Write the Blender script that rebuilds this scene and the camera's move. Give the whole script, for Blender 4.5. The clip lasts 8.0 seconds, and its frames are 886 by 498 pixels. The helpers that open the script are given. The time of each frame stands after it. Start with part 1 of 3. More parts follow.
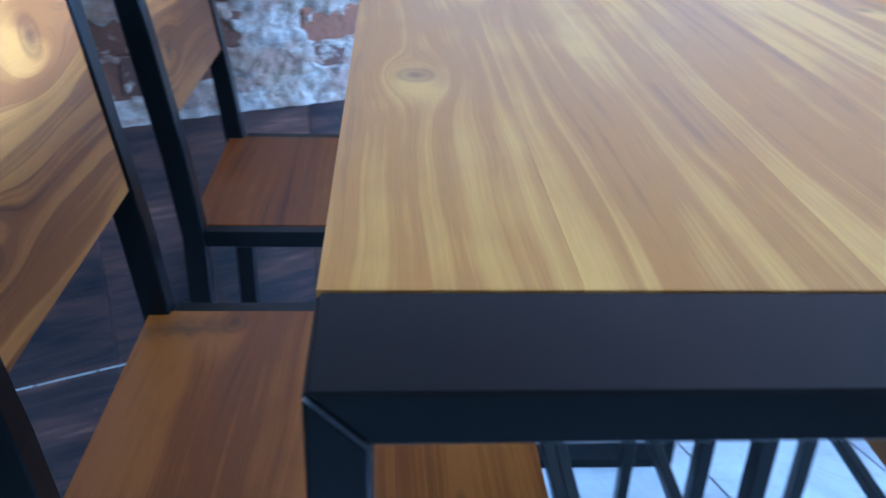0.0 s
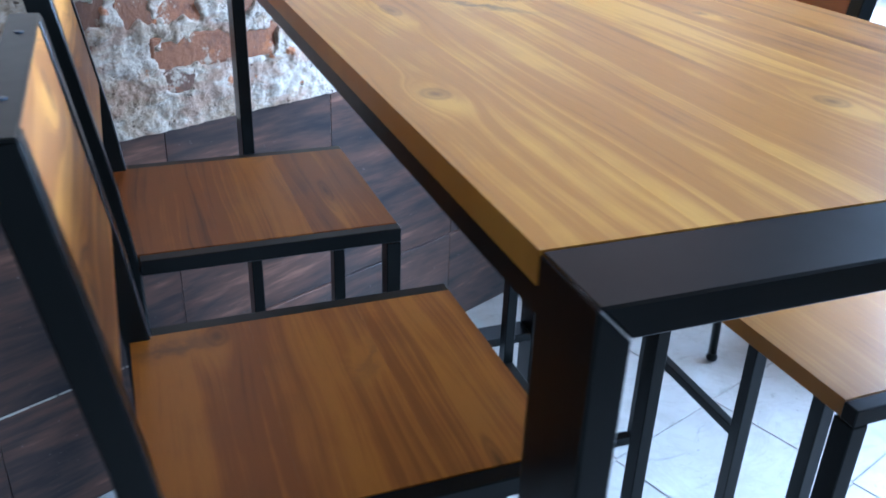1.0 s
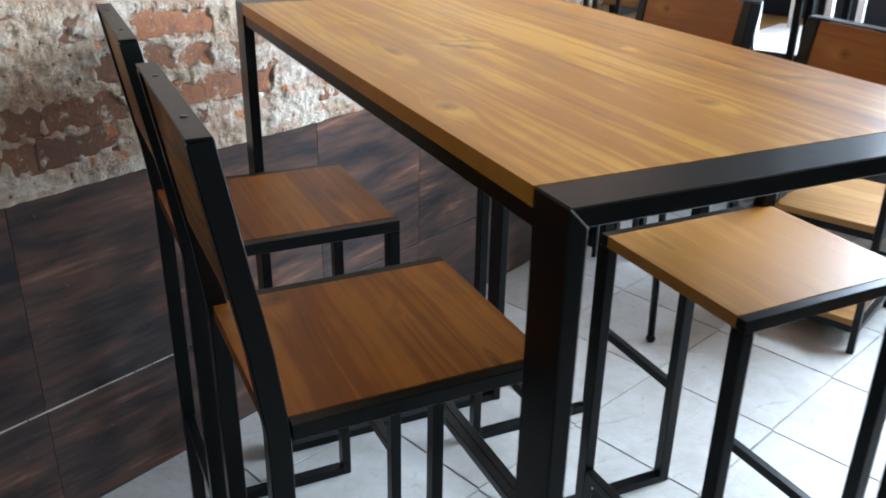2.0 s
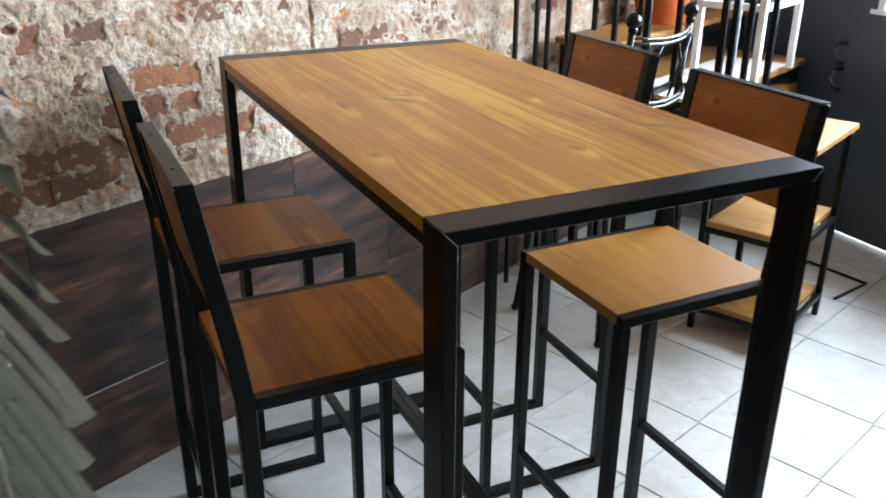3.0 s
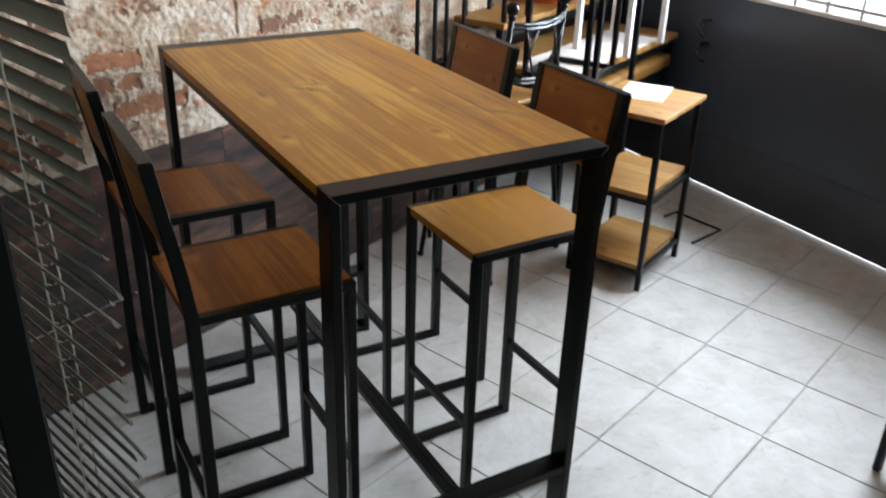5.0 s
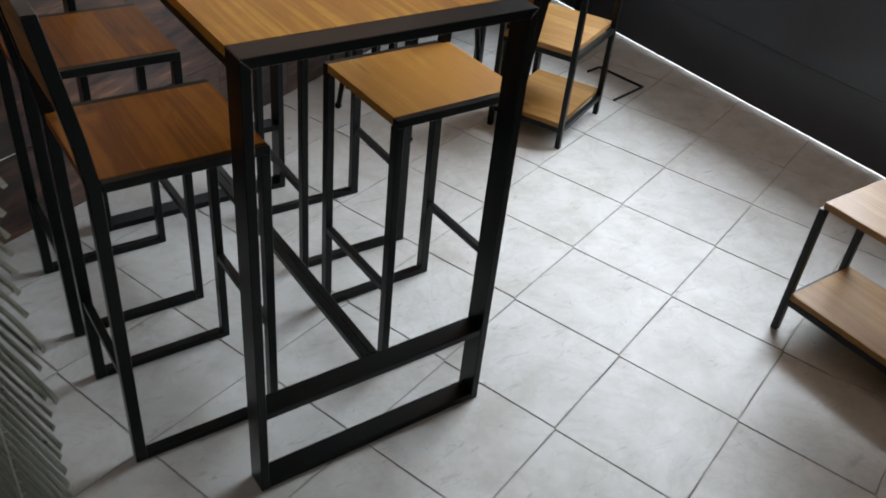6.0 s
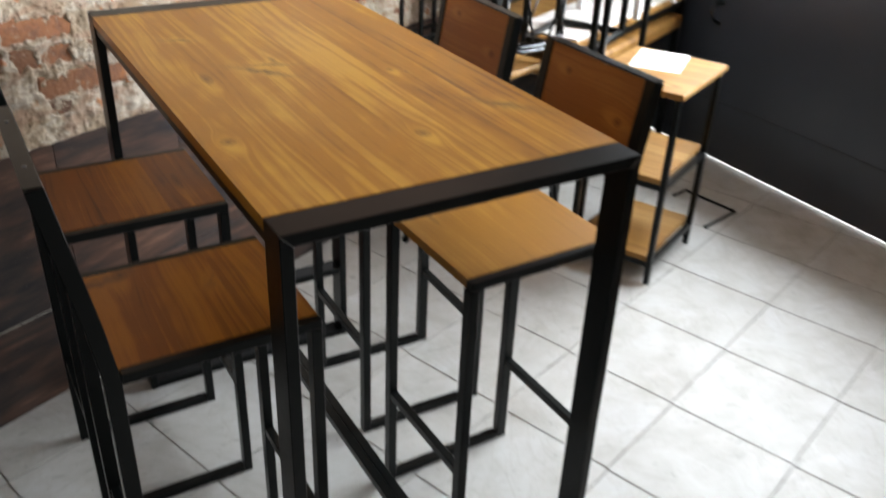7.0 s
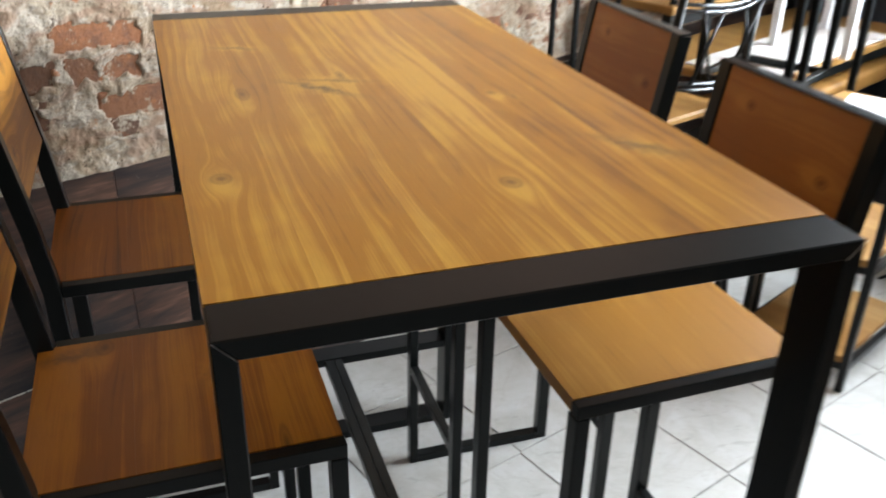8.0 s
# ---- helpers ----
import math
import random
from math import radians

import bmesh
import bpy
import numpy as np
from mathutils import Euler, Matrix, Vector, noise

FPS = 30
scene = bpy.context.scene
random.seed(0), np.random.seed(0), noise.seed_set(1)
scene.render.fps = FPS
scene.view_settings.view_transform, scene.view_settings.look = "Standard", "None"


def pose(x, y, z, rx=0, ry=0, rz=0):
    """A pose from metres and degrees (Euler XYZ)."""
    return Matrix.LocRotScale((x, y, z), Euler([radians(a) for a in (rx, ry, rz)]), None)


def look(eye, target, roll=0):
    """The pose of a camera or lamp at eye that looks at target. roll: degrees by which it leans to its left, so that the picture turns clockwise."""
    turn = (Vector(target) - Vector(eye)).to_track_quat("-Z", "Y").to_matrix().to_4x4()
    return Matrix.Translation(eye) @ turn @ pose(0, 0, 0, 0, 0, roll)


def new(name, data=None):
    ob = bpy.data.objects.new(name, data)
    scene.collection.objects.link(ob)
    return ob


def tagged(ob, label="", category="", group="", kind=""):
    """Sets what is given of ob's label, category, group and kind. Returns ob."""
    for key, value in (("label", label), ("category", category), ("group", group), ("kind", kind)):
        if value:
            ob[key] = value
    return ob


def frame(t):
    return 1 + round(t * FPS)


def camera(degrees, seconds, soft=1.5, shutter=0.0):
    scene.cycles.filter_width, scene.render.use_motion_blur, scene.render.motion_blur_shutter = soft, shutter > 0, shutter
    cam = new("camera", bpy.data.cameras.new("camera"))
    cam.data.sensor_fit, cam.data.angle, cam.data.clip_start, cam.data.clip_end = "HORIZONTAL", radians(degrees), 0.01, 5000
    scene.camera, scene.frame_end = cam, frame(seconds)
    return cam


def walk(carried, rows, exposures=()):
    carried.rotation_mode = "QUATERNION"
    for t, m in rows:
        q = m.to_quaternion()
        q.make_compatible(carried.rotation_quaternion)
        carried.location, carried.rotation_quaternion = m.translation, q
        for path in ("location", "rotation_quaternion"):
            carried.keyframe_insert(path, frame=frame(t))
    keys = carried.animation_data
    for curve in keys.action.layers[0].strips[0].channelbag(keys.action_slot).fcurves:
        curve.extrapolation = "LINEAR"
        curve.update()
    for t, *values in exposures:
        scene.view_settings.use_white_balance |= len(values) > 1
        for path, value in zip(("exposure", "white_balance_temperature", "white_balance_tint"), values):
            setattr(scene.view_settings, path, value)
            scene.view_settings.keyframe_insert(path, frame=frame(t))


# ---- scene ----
cam = camera(54.4, 8.0, 1.8, 0.5)
PATH = [
    (0, (0.025, -0.2, 1.202), (0.15, 1.567, 0.273), 2.1),
    (0.5, (-0.062, -0.257, 1.218), (0.397, 1.463, 0.303), 3.4),
    (1, (-0.182, -0.275, 1.239), (0.472, 1.387, 0.338), 2.1),
    (1.2, (-0.228, -0.297, 1.253), (0.464, 1.349, 0.351), 1.9),
    (2.3, (-0.385, -0.634, 1.332), (0.412, 1.016, 0.532), 0.8),
    (2.5, (-0.369, -0.687, 1.356), (0.427, 0.967, 0.562), 0.8),
    (3, (-0.398, -0.822, 1.421), (0.403, 0.834, 0.635), 0.4),
    (3.5, (-0.478, -1.012, 1.483), (0.335, 0.638, 0.697), -0.5),
    (4, (-0.495, -1.144, 1.520), (0.363, 0.479, 0.727), 0.4),
    (4.2, (-0.514, -1.184, 1.528), (0.355, 0.432, 0.742), 0.2),
    (5.3, (-0.513, -1.244, 1.632), (0.435, 0.216, 0.640), 3.3),
    (5.5, (-0.512, -1.246, 1.630), (0.456, 0.134, 0.552), 4.4),
    (6, (-0.479, -1.176, 1.630), (0.513, 0.097, 0.447), 6.4),
    (6.5, (-0.427, -1.060, 1.612), (0.581, 0.262, 0.501), 5.8),
    (7, (-0.321, -0.908, 1.578), (0.596, 0.570, 0.590), 2.6),
    (7.5, (-0.161, -0.744, 1.514), (0.630, 0.870, 0.635), 3.8),
    (8, (-0.014, -0.558, 1.401), (0.573, 1.127, 0.496), 1.1),
]
walk(cam, [(t, look(eye, target, roll)) for t, eye, target, roll in PATH],
     [(0, 0.48, 3600, 7), (0.5, 0.50, 3850, 7), (1.0, 0.46, 4400, 6), (1.2, 0.38, 4650, 6), (2.3, 0.17, 5650, 6), (3.0, 0.05, 5800, 6.5),
      (4.0, -0.24, 6150, 9), (5.5, -0.42, 6100, 9), (6.5, -0.45, 6300, 9), (7.0, -0.22, 6400, 9), (7.5, -0.12, 6600, 9), (8.0, 0.06, 6200, 8)])

# ---- light ----
world = bpy.data.worlds.new("daylight")
scene.world = world
world.use_nodes = True
wn, wl = world.node_tree.nodes, world.node_tree.links
sky = wn.new("ShaderNodeTexSky")
sky.sky_type, sky.sun_disc = "NISHITA", False
sky.sun_elevation, sky.sun_rotation = radians(50), radians(60)
wn["Background"].inputs["Strength"].default_value = 0.1
wl.new(sky.outputs[0], wn["Background"].inputs["Color"])


def area(name, m, sx, sy, power, colour, spread=180):
    """An area lamp in an opening."""
    data = bpy.data.lights.new(name, "AREA")
    data.shape, data.size, data.size_y, data.energy, data.color = "RECTANGLE", sx, sy, power, colour
    data.spread = radians(spread)
    ob = new(name, data)
    ob.matrix_world = m
    return ob


DARK_X = 2.70                      # inner face of the black steel wall
WIN_Y, WIN_Z = (0.06, 1.62), (0.955, 2.15)
# daylight in the window, and a brighter strip of sky beyond it that the sill keeps off the floor close to the wall
WIN_MID = sum(WIN_Y) / 2
area("window_light", look((DARK_X + 0.03, WIN_MID, sum(WIN_Z) / 2), (0.0, WIN_MID, sum(WIN_Z) / 2)), 1.5, 1.1, 112, (0.90, 0.95, 1.0), 135)
area("sky_strip_light", look((DARK_X + 0.30, WIN_MID, 1.60), (0.0, WIN_MID, 2.1)), 1.5, 0.34, 112, (0.90, 0.95, 1.0), 175)
# added fill from behind the camera, aimed at the left of the brick wall
area("rear_fill_light", look((-0.3, -3.05, 1.85), (-0.6, 1.1, 1.25)), 1.1, 0.8, 5.5, (1.0, 0.98, 0.94), 75)


# ---- materials ----
class Graph:
    """Short ways to write node trees."""

    def __init__(self, name):
        self.mat = bpy.data.materials.new(name)
        self.mat.use_nodes = True
        self.n, self.l = self.mat.node_tree.nodes, self.mat.node_tree.links
        self.bsdf = self.n["Principled BSDF"]

    def put(self, socket, value):
        if hasattr(value, "is_linked"):
            self.l.new(value, socket)
        else:
            socket.default_value = value

    def math(self, op, a, b=0.0, c=0.0):
        node = self.n.new("ShaderNodeMath")
        node.operation = op
        for i, v in enumerate((a, b, c)):
            self.put(node.inputs[i], v)
        return node.outputs[0]

    def coords(self, kind="Object"):
        return self.n.new("ShaderNodeTexCoord").outputs[kind]

    def world_pos(self):
        return self.n.new("ShaderNodeNewGeometry").outputs["Position"]

    def split(self, v):
        node = self.n.new("ShaderNodeSeparateXYZ")
        self.put(node.inputs[0], v)
        return node.outputs

    def join(self, x, y, z):
        node = self.n.new("ShaderNodeCombineXYZ")
        for i, v in enumerate((x, y, z)):
            self.put(node.inputs[i], v)
        return node.outputs[0]

    def noise(self, vec, scale, detail=3.0, rough=0.5, distort=0.0):
        node = self.n.new("ShaderNodeTexNoise")
        self.put(node.inputs["Vector"], vec)
        node.inputs["Scale"].default_value, node.inputs["Detail"].default_value = scale, detail
        node.inputs["Roughness"].default_value, node.inputs["Distortion"].default_value = rough, distort
        return node.outputs["Fac"]

    def ramp(self, fac, stops):
        node = self.n.new("ShaderNodeValToRGB")
        self.put(node.inputs[0], fac)
        els = node.color_ramp.elements
        while len(els) < len(stops):
            els.new(0.5)
        for e, (p, c) in zip(els, stops):
            e.position, e.color = p, (*c, 1) if len(c) == 3 else c
        return node.outputs[0]

    def mix(self, fac, a, b, how="MIX"):
        node = self.n.new("ShaderNodeMix")
        node.data_type, node.blend_type = "RGBA", how
        self.put(node.inputs[0], fac)
        self.put(node.inputs[6], a if hasattr(a, "is_linked") else (*a, 1))
        self.put(node.inputs[7], b if hasattr(b, "is_linked") else (*b, 1))
        return node.outputs[2]

    def bump(self, height, strength, distance):
        node = self.n.new("ShaderNodeBump")
        node.inputs["Strength"].default_value, node.inputs["Distance"].default_value = strength, distance
        self.put(node.inputs["Height"], height)
        self.put(self.bsdf.inputs["Normal"], node.outputs[0])

    def done(self, colour=None, rough=None, metal=None, coat=None, spec=None):
        for key, v in (("Base Color", colour), ("Roughness", rough), ("Metallic", metal), ("Coat Weight", coat), ("Specular IOR Level", spec)):
            if v is not None:
                if key == "Base Color" and not hasattr(v, "is_linked"):
                    v = (*v, 1)
                self.put(self.bsdf.inputs[key], v)
        return self.mat


def wood(name, deep, mid, pale, along="y", knots=(), rough=0.36, rings=52.0, wander=0.0, warp=0.05, gashes=(), lines=1.0, spec=0.5, vary=0.12, gain=1.0):
    """Stained pine: growth rings along one axis that bend round the knots, thin dark late wood beside pale lines, and scars across the grain."""
    g = Graph(name)
    x, y, z = g.split(g.coords())
    rand = g.n.new("ShaderNodeObjectInfo").outputs["Random"]
    a, b = (x, y) if along == "y" else (y, x) if along == "x" else (z, y)
    seed = g.math("MULTIPLY", rand, 17.0)
    if wander:
        b = g.math("ADD", b, g.math("MULTIPLY", g.math("SUBTRACT", rand, 0.5), wander))
    slow = g.noise(g.join(g.math("MULTIPLY", a, 7.0), g.math("MULTIPLY", b, 1.6), seed), 1.0, 2.0)
    shiver = g.noise(g.join(g.math("MULTIPLY", a, 14.0), g.math("MULTIPLY", b, 7.0), seed), 1.0, 2.0)
    phase = g.math("ADD", a, g.math("MULTIPLY", g.math("SUBTRACT", slow, 0.5), warp))
    phase = g.math("ADD", phase, g.math("MULTIPLY", g.math("SUBTRACT", shiver, 0.5), 0.007))
    core, halo = 0.0, 0.0
    for ka, kb, ra, rb, push in knots:
        da = g.math("DIVIDE", g.math("SUBTRACT", a, ka), ra)
        db = g.math("DIVIDE", g.math("SUBTRACT", b, kb), rb)
        d2 = g.math("ADD", g.math("MULTIPLY", da, da), g.math("MULTIPLY", db, db))
        w = g.math("POWER", 2.718, g.math("MULTIPLY", g.math("ADD", g.math("MULTIPLY", da, da), g.math("MULTIPLY", g.math("MULTIPLY", db, db), 0.3)), -0.3))
        phase = g.math("SUBTRACT", phase, g.math("MULTIPLY", g.math("MULTIPLY", w, da), push))
        edge = g.math("SUBTRACT", d2, 0.7)
        ring = g.math("POWER", 2.718, g.math("MULTIPLY", g.math("MULTIPLY", edge, edge), -5.0))
        dot = g.math("POWER", 2.718, g.math("MULTIPLY", d2, -2.2))
        core = g.math("MAXIMUM", core, g.math("MAXIMUM", g.math("MULTIPLY", dot, 0.75), g.math("MULTIPLY", ring, 0.42)))
        dp = g.math("ADD", db, 1.6)
        glint = g.math("ADD", g.math("MULTIPLY", g.math("MULTIPLY", da, da), 0.45), g.math("MULTIPLY", g.math("MULTIPLY", dp, dp), 0.22))
        halo = g.math("MAXIMUM", halo, g.math("POWER", 2.718, g.math("MULTIPLY", glint, -1.0)))
    scar, rim = 0.0, 0.0
    ragged = g.math("SUBTRACT", g.noise(g.join(a, b, 4.0), 38.0, 4.0, 0.65), 0.5) if gashes else 0.0
    for ga, gb, angle, long, wide, depth in gashes:
        ca, sa = math.cos(radians(angle)), math.sin(radians(angle))
        xa, xb = g.math("SUBTRACT", a, ga), g.math("SUBTRACT", b, gb)
        ds = g.math("DIVIDE", g.math("ADD", g.math("MULTIPLY", xa, ca), g.math("MULTIPLY", xb, sa)), long)
        dt = g.math("DIVIDE", g.math("ADD", g.math("SUBTRACT", g.math("MULTIPLY", xb, ca), g.math("MULTIPLY", xa, sa)), g.math("MULTIPLY", ragged, 0.055)), wide)
        s2 = g.math("POWER", 2.718, g.math("MULTIPLY", g.math("MULTIPLY", ds, ds), -1.0))
        t2 = g.math("MULTIPLY", dt, dt)
        scar = g.math("MAXIMUM", scar, g.math("MULTIPLY", g.math("MULTIPLY", s2, g.math("POWER", 2.718, g.math("MULTIPLY", t2, -1.0))), depth))
        rim = g.math("MAXIMUM", rim, g.math("MULTIPLY", s2, g.math("POWER", 2.718, g.math("MULTIPLY", t2, -0.12))))
    def run(across, along_b, off, detail=2.0, rough=0.5):
        return g.math("SUBTRACT", g.noise(g.join(g.math("MULTIPLY", phase, across), g.math("MULTIPLY", b, along_b), g.math("ADD", seed, off)), 1.0, detail, rough), 0.5)

    bands, strips, threads = run(17.0, 0.9, 1.0), run(80.0, 0.9, 3.0, 3.0, 0.6), run(300.0, 1.6, 6.0, 2.0, 0.6)
    zone = g.noise(g.join(g.math("MULTIPLY", a, 8.0), g.math("MULTIPLY", b, 1.6), g.math("ADD", seed, 5.0)), 1.0, 2.0)
    saw = g.math("FRACT", g.math("ADD", g.math("MULTIPLY", phase, rings), g.math("MULTIPLY", bands, 4.0)))
    late = g.math("SUBTRACT", g.math("MULTIPLY", g.math("POWER", saw, 2.2), g.math("SUBTRACT", 1.0, g.math("POWER", saw, 14.0))), 0.26)
    late = g.math("MULTIPLY", late, g.ramp(zone, [(0.38, (0.15, 0.15, 0.15)), (0.62, (1.0, 1.0, 1.0))]))
    pores = g.noise(g.join(a, g.math("MULTIPLY", b, 0.05), seed), 900.0, 1.0)
    blot = g.noise(g.join(a, g.math("MULTIPLY", b, 0.5), seed), 8.0, 3.0, 0.6)
    mottle = g.noise(g.join(g.math("MULTIPLY", phase, 22.0), g.math("MULTIPLY", b, 9.0), g.math("ADD", seed, 8.0)), 1.0, 3.0, 0.55, 0.8)
    v = g.math("ADD", g.math("MULTIPLY", bands, 0.62), 0.53)
    v = g.math("ADD", v, g.math("MULTIPLY", strips, 0.42))
    v = g.math("ADD", v, g.math("MULTIPLY", threads, 0.24))
    v = g.math("ADD", v, g.math("MULTIPLY", g.math("SUBTRACT", blot, 0.5), 0.42))
    v = g.math("SUBTRACT", v, g.math("MULTIPLY", late, 0.20 * lines))
    v = g.math("ADD", v, g.math("MULTIPLY", g.math("SUBTRACT", rand, 0.42), vary))
    v = g.math("ADD", v, g.math("MULTIPLY", g.math("SUBTRACT", mottle, 0.5), 0.14))
    if knots:
        v = g.math("ADD", v, g.math("MULTIPLY", halo, 0.20))
    if gashes:
        v = g.math("ADD", v, g.math("MULTIPLY", rim, 0.17))
    v = g.math("MULTIPLY_ADD", g.math("SUBTRACT", v, 0.48), gain, 0.48)
    colour = g.ramp(v, [(0.20, deep), (0.44, mid), (0.54, mid), (0.76, pale)])
    colour = g.mix(g.math("MULTIPLY", pores, 0.22), colour, deep)
    if knots:
        colour = g.mix(core, colour, (deep[0] * 0.6, deep[1] * 0.5, deep[2] * 0.6))
    if gashes:
        colour = g.mix(scar, colour, (0.085, 0.040, 0.018))
    g.bump(g.math("ADD", threads, g.math("MULTIPLY", pores, 0.5)), 0.12, 0.0006)
    r = g.math("ADD", rough, g.math("MULTIPLY", g.math("SUBTRACT", blot, 0.5), 0.15))
    return g.done(colour, r, spec=spec)


TABLE_KNOTS = ((0.041, 0.319, 0.012, 0.015, 0.020), (0.334, 0.224, 0.012, 0.016, 0.018), (0.434, 0.536, 0.007, 0.010, 0.010),
               (0.10, 0.62, 0.010, 0.028, 0.020), (0.25, 0.68, 0.006, 0.020, 0.012))
TABLE_GASHES = ((0.205, 0.622, -48, 0.060, 0.009, 0.85), (0.235, 0.655, -20, 0.050, 0.006, 0.65), (0.527, 0.282, -52, 0.065, 0.014, 0.72),
                (0.12, 0.88, -25, 0.034, 0.006, 0.75), (0.455, 0.51, -60, 0.02, 0.004, 0.5))
M_TOP = wood("stained_pine_top", (0.16, 0.055, 0.007), (0.39, 0.176, 0.015), (0.60, 0.335, 0.048), "y", TABLE_KNOTS, 0.36, warp=0.034, gashes=TABLE_GASHES, lines=0.85, spec=0.42, vary=0.10, gain=1.4, rings=38.0)
SEAT_KNOTS = ((-0.09, 0.13, 0.012, 0.02, 0.014), (0.11, -0.12, 0.007, 0.04, 0.01))
SEAT_GASHES = ((-0.135, 0.12, 10, 0.05, 0.014, 0.75), (0.05, 0.14, 60, 0.04, 0.006, 0.4))
M_SEAT = wood("stained_pine_seat", (0.072, 0.018, 0.002), (0.190, 0.057, 0.003), (0.32, 0.116, 0.007), "y", SEAT_KNOTS, 0.42, 55.0, 0.25, 0.05, SEAT_GASHES, 0.6, 0.34, vary=0.24, gain=1.35)
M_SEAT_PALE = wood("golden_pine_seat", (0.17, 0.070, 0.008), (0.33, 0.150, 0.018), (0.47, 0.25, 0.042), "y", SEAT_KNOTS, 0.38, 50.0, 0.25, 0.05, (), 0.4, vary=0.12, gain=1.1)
M_BACK = wood("stained_pine_back", (0.125, 0.036, 0.005), (0.285, 0.100, 0.013), (0.42, 0.175, 0.028), "z",
              ((1.03, -0.07, 0.008, 0.010, 0.012), (0.977, 0.10, 0.009, 0.012, 0.014)), 0.44, 60.0, 0.02, 0.09, (), 0.4, 0.32)
M_BACK_GOLD = wood("golden_pine_back", (0.09, 0.028, 0.003), (0.24, 0.088, 0.008), (0.46, 0.21, 0.026), "z",
                   ((1.04, 0.055, 0.016, 0.018, 0.036), (0.945, -0.10, 0.012, 0.014, 0.026)), 0.40, 34.0, 0.02, 0.07, (), 1.7, gain=1.5)
M_PALE = wood("pale_pine", (0.13, 0.058, 0.012), (0.25, 0.125, 0.030), (0.34, 0.195, 0.060), "y",
              ((0.05, 0.08, 0.012, 0.02, 0.014),), 0.5, 60.0, 0.3, 0.09, (), 1.2, 0.3, gain=1.3)


def black_steel():
    g = Graph("black_painted_steel")
    p = g.coords()
    n = g.noise(p, 60.0, 3.0)
    big = g.noise(p, 6.0, 3.0)
    col = g.ramp(big, [(0.3, (0.0026, 0.0034, 0.0034)), (0.7, (0.0045, 0.0056, 0.0056))])
    g.bump(g.noise(p, 160.0, 2.0), 0.03, 0.0002)
    r = g.math("ADD", 0.27, g.math("MULTIPLY", n, 0.08))
    return g.done(col, r, spec=0.21)


def plain(name, a, b, rough, scale=8.0, bump=0.05, metal=0.0):
    g = Graph(name)
    p = g.coords()
    col = g.ramp(g.noise(p, scale, 4.0), [(0.3, a), (0.7, b)])
    g.bump(g.noise(p, scale * 22, 2.0), bump, 0.002)
    return g.done(col, g.math("ADD", rough - 0.06, g.math("MULTIPLY", g.noise(p, scale * 3, 2.0), 0.12)), metal)


M_STEEL = black_steel()
M_IRON = plain("worn_bare_iron", (0.03, 0.032, 0.034), (0.10, 0.105, 0.11), 0.34, 18.0, 0.03, 0.8)
M_WHITE_STEEL = plain("white_painted_steel", (0.66, 0.67, 0.68), (0.76, 0.77, 0.78), 0.4, 12.0)
M_CHROME = plain("bare_steel_edge", (0.55, 0.55, 0.55), (0.66, 0.66, 0.66), 0.3, 20.0, 0.03, 1.0)
M_PAPER = plain("white_paper", (0.78, 0.78, 0.78), (0.83, 0.83, 0.83), 0.8, 5.0)
M_BOARD = plain("white_laminate", (0.62, 0.60, 0.57), (0.74, 0.72, 0.69), 0.5, 6.0)
M_ORANGE = plain("orange_plastic", (0.62, 0.13, 0.035), (0.70, 0.17, 0.05), 0.42, 5.0)
M_BLIND = plain("olive_blind_slat", (0.095, 0.098, 0.072), (0.118, 0.121, 0.090), 0.30, 6.0)
M_BLIND.node_tree.nodes["Principled BSDF"].inputs["Specular IOR Level"].default_value = 0.85
M_CORD = plain("pale_cord", (0.42, 0.41, 0.35), (0.52, 0.50, 0.43), 0.8, 60.0)
# for the added unseen walls, dark so the steel picks up little light
M_UNSEEN_WALL = plain("dark_unseen_wall", (0.075, 0.08, 0.073), (0.11, 0.115, 0.103), 0.85, 3.0, 0.2)
M_CEIL = plain("brown_ceiling_boards", (0.34, 0.24, 0.17), (0.42, 0.30, 0.21), 0.9, 2.0, 0.1)
M_GROUT = plain("dark_grout", (0.10, 0.095, 0.085), (0.42, 0.40, 0.365), 0.9, 5.0, 0.2)


def dark_wall():
    g = Graph("black_sheet_steel")
    p = g.coords()
    big = g.noise(p, 1.6, 4.0)
    col = g.ramp(big, [(0.25, (0.040, 0.049, 0.066)), (0.75, (0.064, 0.077, 0.10))])
    g.bump(g.noise(p, 14.0, 3.0), 0.12, 0.004)
    return g.done(col, g.math("ADD", 0.24, g.math("MULTIPLY", g.noise(p, 5.0, 4.0), 0.14)), spec=0.55)


M_DARK = dark_wall()


